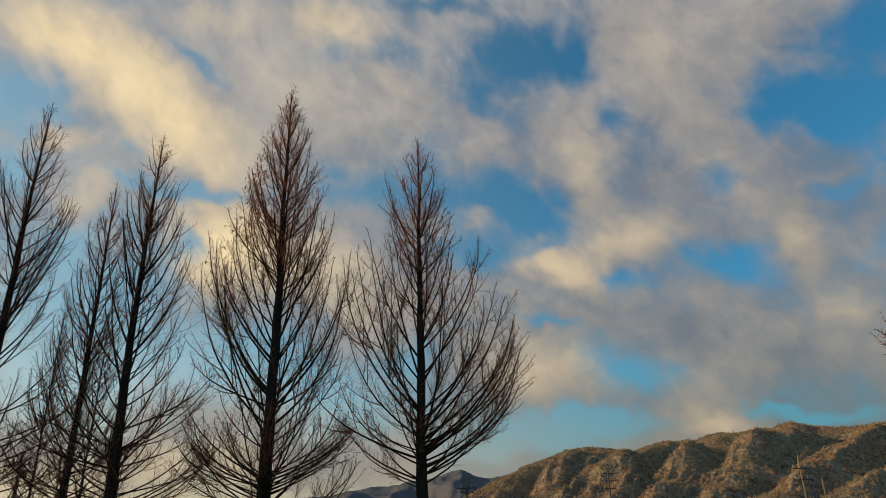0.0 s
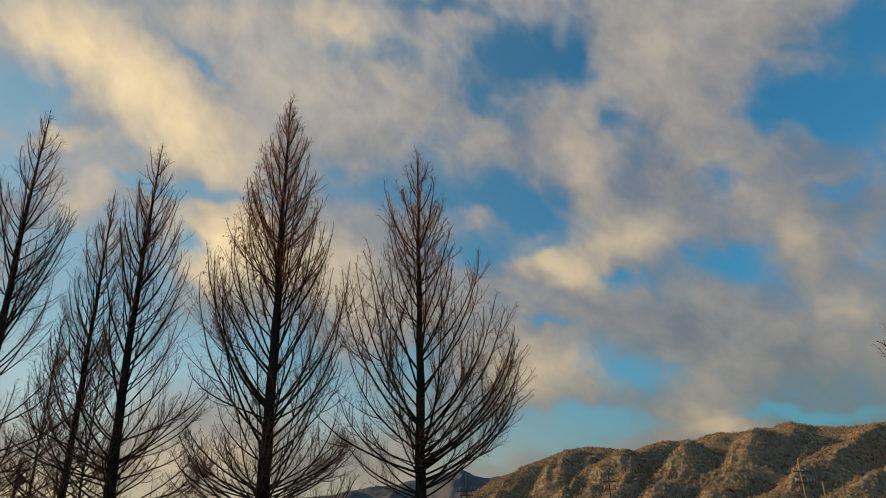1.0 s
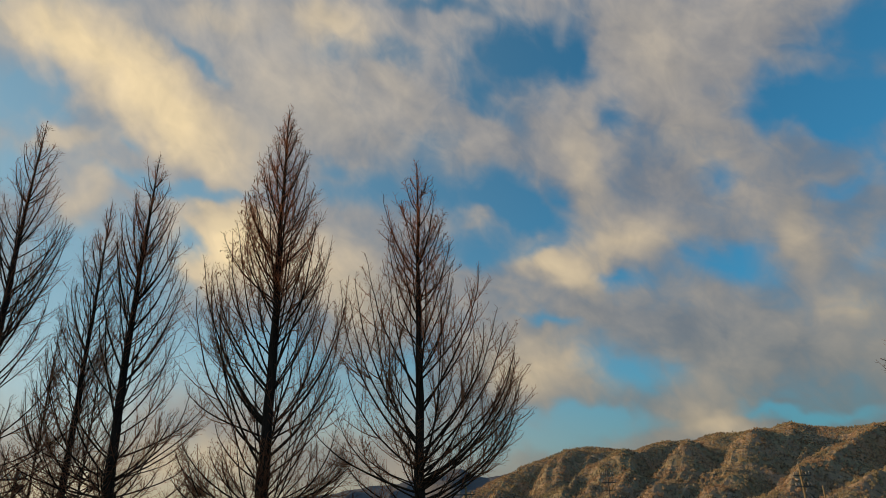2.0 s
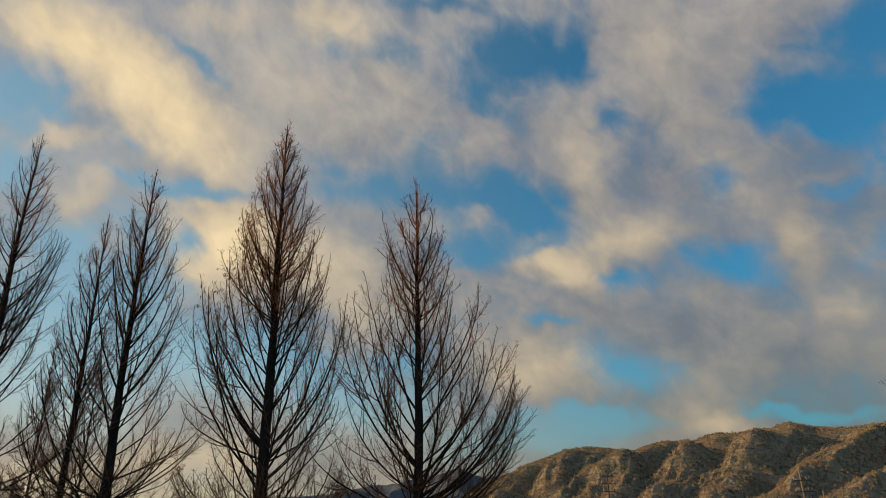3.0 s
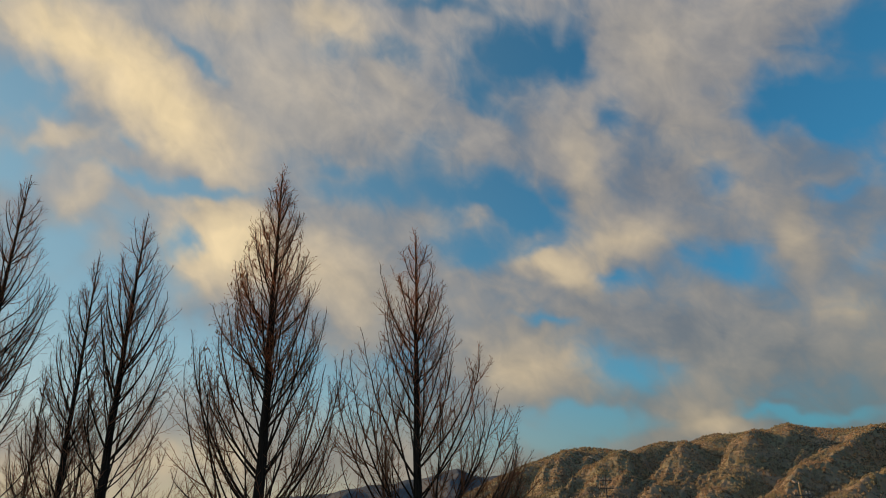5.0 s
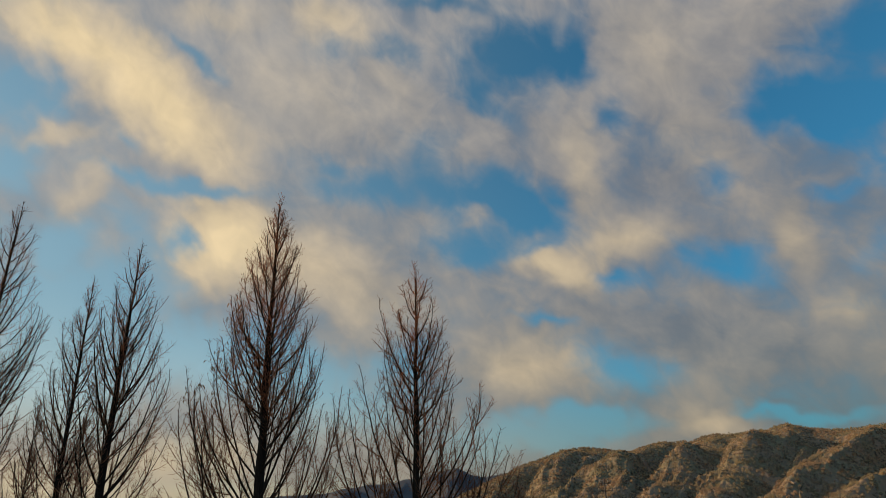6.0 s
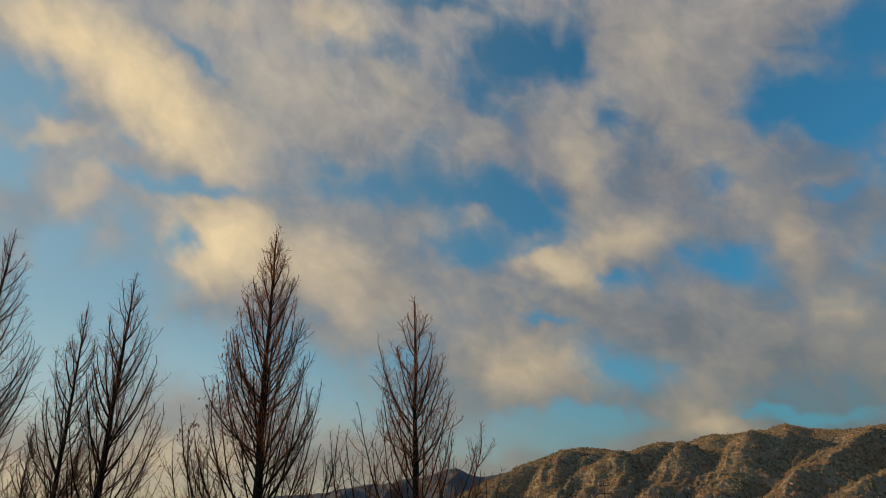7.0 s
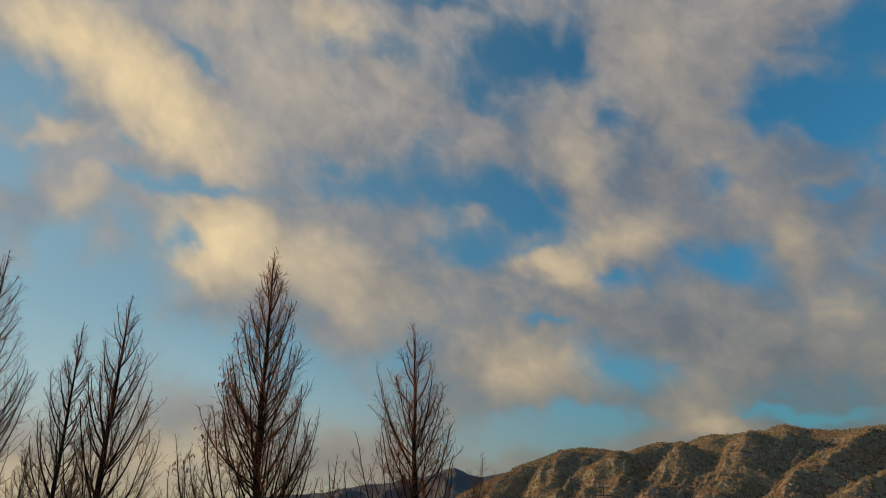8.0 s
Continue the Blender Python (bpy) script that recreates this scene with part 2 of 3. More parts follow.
def forest_look(n, ins):
    place = n.add("ShaderNodeTexCoord").outputs["Object"]
    crowns = n.noise(place, 0.17, 3.0, 0.7).outputs[0]
    tufts = n.noise(place, 0.55, 3.0, 0.7).outputs[0]
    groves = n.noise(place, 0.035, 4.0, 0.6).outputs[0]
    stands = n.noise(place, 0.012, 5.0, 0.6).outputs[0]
    mass = n.math("ADD", n.math("MULTIPLY", crowns, 0.6), n.math("MULTIPLY", tufts, 0.4))
    # hazy shade and warm sun put into the colour: bluish darks, golden lights
    tone = n.mix(n.span(mass, 0.36, 0.64), (0.152, 0.144, 0.142), (0.345, 0.250, 0.154))
    cool_stands = n.mix(n.span(mass, 0.36, 0.64), (0.115, 0.128, 0.120), (0.282, 0.246, 0.146))
    tone = n.mix(n.span(n.math("ADD", n.math("MULTIPLY", stands, 0.6), n.math("MULTIPLY", groves, 0.4)), 0.45, 0.55), tone, cool_stands)
    snow = n.math("MULTIPLY", n.span(n.noise(place, 0.045, 6.0, 0.7).outputs[0], 0.66, 0.72), 0.75)
    n.put(ins["Base Color"], n.mix(snow, tone, (0.62, 0.60, 0.60)))
    n.put(ins["Roughness"], 1.0)
    n.put(ins["Specular IOR Level"], 0.0)
    relief(n, ins, mass, 0.8, 2.2)


FIELD = material("dry_winter_field", field_look)
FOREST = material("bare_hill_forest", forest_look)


def hazed_forest_look(n, ins):
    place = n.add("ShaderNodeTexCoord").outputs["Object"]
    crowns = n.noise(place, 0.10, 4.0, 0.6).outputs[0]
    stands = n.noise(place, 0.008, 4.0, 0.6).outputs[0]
    # distant haze is put into the forest's base colour as blue-grey
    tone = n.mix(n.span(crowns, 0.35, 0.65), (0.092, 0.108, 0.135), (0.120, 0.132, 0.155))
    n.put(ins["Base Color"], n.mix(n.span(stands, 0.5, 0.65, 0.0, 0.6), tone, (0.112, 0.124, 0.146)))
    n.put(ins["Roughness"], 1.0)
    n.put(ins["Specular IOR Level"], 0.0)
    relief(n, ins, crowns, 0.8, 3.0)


def crowns_look(n, ins):
    place = n.add("ShaderNodeTexCoord").outputs["Object"]
    isle = n.add("ShaderNodeNewGeometry").outputs["Random Per Island"]
    groves = n.noise(place, 0.03, 4.0, 0.6).outputs[0]
    stands = n.noise(place, 0.011, 5.0, 0.6).outputs[0]
    tone = n.mix(isle, (0.225, 0.176, 0.136), (0.360, 0.260, 0.164))
    olive = n.mix(isle, (0.188, 0.182, 0.138), (0.312, 0.272, 0.166))
    tone = n.mix(n.span(stands, 0.44, 0.56), tone, olive)
    tone = n.mix(n.span(groves, 0.52, 0.66, 0.0, 0.6), tone, (0.190, 0.172, 0.165))
    n.put(ins["Base Color"], n.mix(n.span(isle, 0.95, 0.96), tone, (0.105, 0.122, 0.090)))
    # bare twigs let much of the light through
    n.put(ins["Alpha"], 0.40)
    n.put(ins["Roughness"], 1.0)
    n.put(ins["Specular IOR Level"], 0.0)


CROWNS = material("bare_crowns", crowns_look)
HAZED_FOREST = material("hazed_hill_forest", hazed_forest_look)


def plain(name, tone, rough=0.8, metal=0.0, grain=30.0):
    def build(n, ins):
        place = n.add("ShaderNodeTexCoord").outputs["Object"]
        speck = n.noise(place, grain, 4.0, 0.6).outputs[0]
        n.put(ins["Base Color"], n.mix(n.span(speck, 0.3, 0.7), tuple(v * 0.7 for v in tone), tuple(v * 1.2 for v in tone)))
        n.put(ins["Roughness"], rough)
        n.put(ins["Metallic"], metal)
    return material(name, build)


CONCRETE = plain("weathered_pole", (0.17, 0.142, 0.085), 0.9)
STEEL = plain("galvanised_steel", (0.30, 0.31, 0.32), 0.55, 0.6)
DARK_STEEL = plain("dark_weathered_steel", (0.07, 0.07, 0.075), 0.7, 0.4)
CERAMIC = plain("grey_insulator", (0.26, 0.26, 0.26), 0.35)
ROCK = plain("pale_rock", (0.30, 0.27, 0.24), 0.95, grain=0.8)
RUST = plain("rust_brown_steel", (0.13, 0.062, 0.040), 0.85)


# ---------------------------------------------------------------- mesh helpers
def mesh_from(name, verts, faces, mat, smooth=True):
    """A mesh from arrays of corners and four-cornered faces."""
    me = bpy.data.meshes.new(name)
    verts, faces = np.asarray(verts, np.float32), np.asarray(faces, np.int32)
    k = faces.shape[1]
    me.vertices.add(len(verts))
    me.vertices.foreach_set("co", verts.ravel())
    me.loops.add(faces.size)
    me.loops.foreach_set("vertex_index", faces.ravel())
    me.polygons.add(len(faces))
    me.polygons.foreach_set("loop_start", np.arange(0, faces.size, k, dtype=np.int32))
    me.polygons.foreach_set("use_smooth", np.full(len(faces), smooth))
    me.update(calc_edges=True)
    me.materials.append(mat)
    return me


def tubes(paths, radii, sides):
    """Tubes along n paths of k points each; returns corners and faces."""
    n, k, _ = paths.shape
    d = paths[:, -1] - paths[:, 0]
    d /= np.linalg.norm(d, axis=1, keepdims=True) + 1e-9
    ref = np.where(np.abs(d[:, 2:3]) > 0.9, [[1.0, 0, 0]], [[0, 0, 1.0]])
    u = np.cross(d, ref)
    u /= np.linalg.norm(u, axis=1, keepdims=True)
    v = np.cross(d, u)
    ang = np.arange(sides) * 2 * np.pi / sides
    ring = np.cos(ang)[None, :, None] * u[:, None] + np.sin(ang)[None, :, None] * v[:, None]
    verts = paths[:, :, None] + radii[:, :, None, None] * ring[:, None]
    i = np.arange(n)[:, None, None] * k * sides
    j = np.arange(k - 1)[None, :, None] * sides
    s = np.arange(sides)[None, None]
    s2 = (s + 1) % sides
    faces = np.stack([i + j + s, i + j + s2, i + j + sides + s2, i + j + sides + s], -1)
    return verts.reshape(-1, 3), faces.reshape(-1, 4)


def join(pieces):
    verts, faces, off = [], [], 0
    for a, b in pieces:
        verts.append(a)
        faces.append(b + off)
        off += len(a)
    return np.concatenate(verts), np.concatenate(faces)


def child(name, me, parent, label=""):
    ob = new(name, me)
    ob.parent = parent
    return tagged(ob, label=label)


def part(name, bm, mat, parent, label=""):
    me = bpy.data.meshes.new(name)
    bm.to_mesh(me)
    bm.free()
    me.materials.append(mat)
    return child(name, me, parent, label)


# ---------------------------------------------------------------- ground and hills
def unit(v):
    return v / (np.linalg.norm(v, axis=-1, keepdims=True) + 1e-9)


def build_ground():
    """Flat valley floor out to the horizon."""
    rings = np.concatenate([[0.0], np.geomspace(3, 4700, 40)])
    spokes = 96
    verts = [(0, 0, 0)]
    for r in rings[1:]:
        for k in range(spokes):
            a = 2 * math.pi * k / spokes
            x, y = r * math.cos(a), r * math.sin(a)
            verts.append((x, y, 0.12 * noise.noise((x * 0.05, y * 0.05, 0)) * min(1, r / 20)))
    faces = []
    for i in range(len(rings) - 2):
        for k in range(spokes):
            p, q = 1 + i * spokes + k, 1 + i * spokes + (k + 1) % spokes
            faces.append((p, q, q + spokes, p + spokes))
    me = bpy.data.meshes.new("ground")
    me.from_pydata(verts, [], faces + [(0, 1 + (k + 1) % spokes, 1 + k)[::-1] for k in range(spokes)])
    me.materials.append(FIELD)
    tagged(new("ground", me), "flat valley floor of dry winter grass", "ground", kind="structure")


def value_noise(x, y, seed):
    """Smooth noise on arrays, about -1 to 1."""
    xi, yi = np.floor(x).astype(np.int64), np.floor(y).astype(np.int64)
    fx, fy = x - xi, y - yi
    fx, fy = fx * fx * (3 - 2 * fx), fy * fy * (3 - 2 * fy)

    def h(i, j):
        k = (i * 374761393 + j * 668265263 + seed * 2147483647) & 0xFFFFFFFF
        k = ((k ^ (k >> 13)) * 1274126177) & 0xFFFFFFFF
        return ((k ^ (k >> 16)) & 0xFFFF) / 32767.5 - 1
    return (h(xi, yi) * (1 - fx) + h(xi + 1, yi) * fx) * (1 - fy) + (h(xi, yi + 1) * (1 - fx) + h(xi + 1, yi + 1) * fx) * fy


def canopy_relief(x, y, size, seed):
    """Rounded crowns that touch one another: 1 on a crown's top, falling towards its rim."""
    gx, gy = np.floor(x / size).astype(np.int64), np.floor(y / size).astype(np.int64)
    near = np.full(x.shape, 9.0)
    for i in (-1, 0, 1):
        for j in (-1, 0, 1):
            k = ((gx + i) * 374761393 + (gy + j) * 668265263 + seed * 40503) & 0xFFFFFFFF
            k = ((k ^ (k >> 13)) * 1274126177) & 0xFFFFFFFF
            px, py = (k & 0xFF) / 255, ((k >> 8) & 0xFF) / 255
            grown = 0.75 + 0.5 * ((k >> 16) & 0xFF) / 255
            near = np.minimum(near, ((x / size - gx - i - px) ** 2 + (y / size - gy - j - py) ** 2) * grown)
    return 1 - np.minimum(near, 1.0)


def build_outcrop(place, size, seed, label):
    """A low, broken outcrop of pale rock."""
    rng = np.random.default_rng(seed)
    bm = bmesh.new()
    bmesh.ops.create_icosphere(bm, subdivisions=2, radius=1)
    for v in bm.verts:
        v.co *= 0.75 + 0.5 * rng.random()
        v.co = Vector((v.co.x * size[0], v.co.y * size[1], v.co.z * size[2]))
    me = bpy.data.meshes.new("rock_outcrop")
    bm.to_mesh(me)
    bm.free()
    me.materials.append(ROCK)
    ob = tagged(new("rock_outcrop", me), label, "rock", "rock outcrops on the hill")
    ob.location = place
    ob.rotation_euler = (0.3, rng.uniform(-0.6, 0.1), rng.uniform(0, 3))


def build_hills(name, summits, crest, run, az_span, seed, label, spurs, lean, wander, canopy, steps, mat, woods=None, outcrops=(), fine=None):
    """A wooded range: a crest through the summits (bearing, elevation in degrees seen from the valley), spurs running down to its foot."""
    az = np.linspace(az_span[0], az_span[1], steps[0])
    if fine:
        first, last, count = fine
        az = np.concatenate([az[az < first], np.linspace(first, last, count), az[az > last]])
    t = np.concatenate([np.linspace(-0.35, 0, 12)[:-1], np.linspace(0, 1, steps[1]) ** 0.9])
    A, T = np.meshgrid(az, t)
    top = np.interp(A, [s[0] for s in summits], [s[1] for s in summits])
    x0, y0 = np.sin(np.radians(A)) * crest, np.cos(np.radians(A)) * crest
    D = crest - T * run
    X, Y = np.sin(np.radians(A)) * D, np.cos(np.radians(A)) * D
    H = np.tan(np.radians(top + 0.16)) * crest
    # spurs leave the crest at their bearings and lean down towards the west
    level = (1 - np.clip(T, 0, 1)) ** 0.92 * crest / D
    arc = A * math.pi / 180 * crest
    w = value_noise(arc / 380, T * 2.2, seed + 5) + value_noise(arc / 150, T * 4, seed + 6) * 0.3
    phase = np.interp(A + lean * (1 - level) + w * wander, spurs, np.arange(len(spurs)))
    sharp = np.abs(np.sin(phase * math.pi))
    ridge = 0.65 * np.cos(phase * 2 * math.pi) + 0.35 * (1 - 2 * sharp)
    u = A + lean * (1 - level) + w * wander * 0.6
    small = 0.5 - 2 * np.abs(value_noise(u * 0.42, level * 3.2, seed + 12)) + 0.4 * (0.5 - 2 * np.abs(value_noise(u * 1.1, level * 6.5, seed + 13)))
    fold = value_noise(phase * 1.3, T * 4.0, seed + 1)
    drop = np.clip(T, 0, 1)
    shape = (1 - drop) ** 0.92
    swell = np.sin(np.pi * np.clip(drop * 1.05, 0, 1))
    Z = H * shape + (ridge * (0.075 + 0.035 * value_noise(arc / 240, T * 3, seed + 9)) + small * 0.072 + fold * 0.036) * H * swell
    Z = np.where(T < 0, H * (1 + T * 0.8), Z)
    Z += (value_noise(X / 130, Y / 130, seed + 8) * 5 + value_noise(X / 60, Y / 60, seed + 2) * 6.0 + value_noise(X / 24, Y / 24, seed + 3) * 2.6) * (1 - drop * 0.3)
    Z += canopy * (np.abs(value_noise(X / 9, Y / 9, seed + 4)) + 0.6 * np.abs(value_noise(X / 4.5, Y / 4.5, seed + 7)) - 0.5)
    if fine:
        Z += 4.2 * canopy_relief(X, Y, 9.0, seed + 20) + 1.6 * canopy_relief(X, Y, 4.5, seed + 21) - 7.0
    Z = np.where(T >= 0.995, -4, Z + 2)
    rows, cols = A.shape
    idx = np.arange(rows * cols).reshape(rows, cols)
    faces = np.stack([idx[:-1, :-1], idx[:-1, 1:], idx[1:, 1:], idx[1:, :-1]], -1).reshape(-1, 4)
    me = mesh_from(name, np.stack([X, Y, Z], -1).reshape(-1, 3), faces[:, ::-1], mat)
    hill = tagged(new(name, me), label, "hill", kind="structure")
    if woods:
        # bare crowns over the slope that faces the valley, each a loose clump of twig masses
        rng = np.random.default_rng(seed)
        first, last, count, per = woods
        c = np.interp(rng.uniform(first, last, count), az, np.arange(cols))
        r = 11 + rng.uniform(0.0, 1.0, count) ** 1.6 * 0.97 * (rows - 13)
        ci, ri = c.astype(int), r.astype(int)
        fc, fr = (c - ci)[:, None], (r - ri)[:, None]
        P = np.stack([X, Y, Z], -1)
        at = (P[ri, ci] * (1 - fc) + P[ri, ci + 1] * fc) * (1 - fr) + (P[ri + 1, ci] * (1 - fc) + P[ri + 1, ci + 1] * fc) * fr
        wide = rng.uniform(2.0, 4.2, count)
        tall = wide * rng.uniform(0.7, 1.15, count)
        off = unit(rng.normal(0, 1, (count, per, 3))) * rng.uniform(0.15, 0.75, (count, per, 1))
        mid = at[:, None] + off * np.stack([wide, wide, tall], -1)[:, None] + np.array([0, 0, 0.40]) * tall[:, None, None]
        shape = np.array([[1, 0, 0], [0, 1, 0], [-1, 0, 0], [0, -1, 0], [0, 0, 1.1], [0, 0, -0.9]])
        v = shape[None, None] * (wide[:, None] * rng.uniform(0.24, 0.5, (count, per)))[..., None, None] * rng.uniform(0.6, 1.4, (count, per, 6, 1))
        v += rng.normal(0, 0.22, v.shape)
        turn = rng.uniform(0, math.pi, (count, per, 1))
        cs, sn = np.cos(turn), np.sin(turn)
        v = np.stack([v[..., 0] * cs - v[..., 1] * sn, v[..., 0] * sn + v[..., 1] * cs, v[..., 2]], -1) + mid[:, :, None]
        tri = np.array([[0, 1, 4], [1, 2, 4], [2, 3, 4], [3, 0, 4], [1, 0, 5], [2, 1, 5], [3, 2, 5], [0, 3, 5]])
        f = (tri[None] + np.arange(count * per)[:, None, None] * 6).reshape(-1, 3)
        tagged(new("hill_forest", mesh_from("hill_forest", v.reshape(-1, 3), f, CROWNS, smooth=False)), "bare winter trees covering the hillside", "forest", kind="stuff")
    for k, (bearing, elevation, wide, tall) in enumerate(outcrops):
        col = int(np.argmin(np.abs(az - bearing)))
        rise = np.degrees(np.arctan2(Z[:, col], D[:, col]))
        row = 11 + int(np.argmin(np.abs(rise[11:-2] - elevation)))
        build_outcrop((X[row, col], Y[row, col], Z[row, col] + 0.6), (wide, wide * 0.6, tall), seed + k, "pale bare rock outcrop on the wooded slope")


build_ground()
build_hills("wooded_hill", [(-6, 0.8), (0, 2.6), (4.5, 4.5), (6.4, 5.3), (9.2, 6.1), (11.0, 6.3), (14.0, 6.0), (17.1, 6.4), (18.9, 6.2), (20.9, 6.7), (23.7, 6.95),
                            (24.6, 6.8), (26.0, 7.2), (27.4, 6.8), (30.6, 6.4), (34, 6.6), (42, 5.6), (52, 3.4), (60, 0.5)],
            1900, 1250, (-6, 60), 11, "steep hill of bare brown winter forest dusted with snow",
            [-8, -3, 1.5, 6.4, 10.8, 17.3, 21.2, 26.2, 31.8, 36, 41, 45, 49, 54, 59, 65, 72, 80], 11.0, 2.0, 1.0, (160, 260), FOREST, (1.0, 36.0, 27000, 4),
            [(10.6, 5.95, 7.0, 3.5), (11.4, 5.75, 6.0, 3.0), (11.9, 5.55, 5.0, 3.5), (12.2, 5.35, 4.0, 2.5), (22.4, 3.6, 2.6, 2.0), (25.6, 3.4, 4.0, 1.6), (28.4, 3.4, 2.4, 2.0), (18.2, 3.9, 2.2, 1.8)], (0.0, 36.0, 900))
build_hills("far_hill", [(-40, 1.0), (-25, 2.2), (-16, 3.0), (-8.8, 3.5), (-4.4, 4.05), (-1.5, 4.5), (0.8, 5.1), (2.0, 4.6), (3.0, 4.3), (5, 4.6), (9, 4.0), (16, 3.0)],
            3300, 1300, (-40, 16), 23, "distant wooded ridge beyond the valley, coloured blue-grey for haze", list(range(-44, 24, 4)), 3.0, 1.0, 3.0, (420, 90), HAZED_FOREST)

# added hill, never in view, that blocks the low sun from the lower trees
build_hills("unseen_shade_hill", [(-172, 0.5), (-150, 9.0), (-125, 12.15), (-110, 12.15), (-95, 12.15), (-80, 12.15), (-68, 11.8), (-60, 7.0), (-54, 0.4)],
            420, 300, (-172, -54), 31, "unseen wooded ridge added to keep the low sun off the valley", list(range(-180, -40, 9)), 4.0, 3.0, 2.5, (360, 60), FOREST)


# ---------------------------------------------------------------- bare dawn redwoods
def along(path, at):
    """Points and directions at the shares at of a path of m points."""
    m = len(path)
    pos = np.clip(at, 0, 0.999) * (m - 1)
    i = pos.astype(int)
    f = (pos - i)[..., None]
    return path[i] * (1 - f) + path[i + 1] * f, unit(path[i + 1] - path[i])


def sprout(rng, origin, tang, spread, lift):
    """Directions that leave a branch sideways and turn up a little."""
    side = rng.normal(0, 1, origin.shape)
    side = unit(side - (side * tang).sum(-1, keepdims=True) * tang)
    return unit(tang + side * spread + np.array([0, 0, 1.0]) * lift)


def fine_twigs(rng, path, per_metre, longest, begin=0.15, forked=0.4):
    """Short straight shoots set square along one branch, some of them forked; returns tube pieces and the shoot ends."""
    size = np.linalg.norm(np.diff(path, axis=0), axis=1).sum()
    count = max(4, int(size * per_metre * (1 - begin)))
    at = begin + (1 - begin) * (np.arange(count) + rng.uniform(0, 1, count)) / count
    q, tang = along(path, at)
    d = sprout(rng, q, tang, rng.uniform(1.1, 2.6, (count, 1)), 0.05)
    ln = longest * rng.uniform(0.35, 1.0, count) * np.interp(at, [0, 0.55, 1], [0.9, 1.0, 0.42])
    ts = np.linspace(0, 1, 3)[None, :, None]
    kink = rng.normal(0, 0.03, (count, 1, 3)) * ln[:, None, None] * np.sin(ts * 3.1)
    shoot = q[:, None] + d[:, None] * ln[:, None, None] * ts + np.array([0, 0, 0.26]) * ln[:, None, None] * ts ** 2 + kink
    pieces = [tubes(shoot, np.tile(np.linspace(0.0046, 0.0026, 3), (count, 1)), 3)]
    some = rng.permutation(count)[:max(2, int(count * forked))]
    g = rng.uniform(0.25, 0.8, (len(some), 1))
    b = shoot[some, 0] * (1 - g) + shoot[some, 2] * g
    e = unit(d[some] * 0.9 + rng.normal(0, 0.42, (len(some), 3)) + np.array([0, 0, 0.25]))
    tl = (ln[some] * rng.uniform(0.25, 0.55, len(some)))[:, None, None]
    tw = b[:, None] + e[:, None] * tl * np.linspace(0, 1, 2)[None, :, None]
    pieces.append(tubes(tw, np.tile([0.0030, 0.0019], (len(tw), 1)), 3))
    return pieces, shoot[:, -1]


def dry_leaves(rng, tips, parent):
    """Withered leaf strips left hanging at twig ends."""
    n = len(tips)
    turn = rng.uniform(0, 2 * math.pi, n)
    across = np.column_stack([np.cos(turn), np.sin(turn), np.zeros(n)])
    ln = rng.uniform(0.06, 0.14, n)
    wide = rng.uniform(0.010, 0.020, n)
    hang = np.column_stack([rng.normal(0, 0.35, (n, 2)), -np.ones(n)])
    t = np.array([0, 0.3, 0.65, 1.0])
    w = np.array([0.3, 1.0, 0.85, 0.15])
    mid = tips[:, None] + hang[:, None] * (ln[:, None] * t)[..., None]
    mid[:, 2] += across * 0.012
    edge = across[:, None] * (wide[:, None] * w)[..., None]
    verts = np.stack([mid - edge, mid + edge], 2).reshape(-1, 3)
    i = np.arange(n)[:, None] * 8 + np.arange(3)[None] * 2
    faces = np.stack([i, i + 1, i + 3, i + 2], -1).reshape(-1, 4)
    tagged(child("leaf_litter", mesh_from("leaf_litter", verts, faces, LEAF), parent, "withered brown leaves"), kind="stuff")


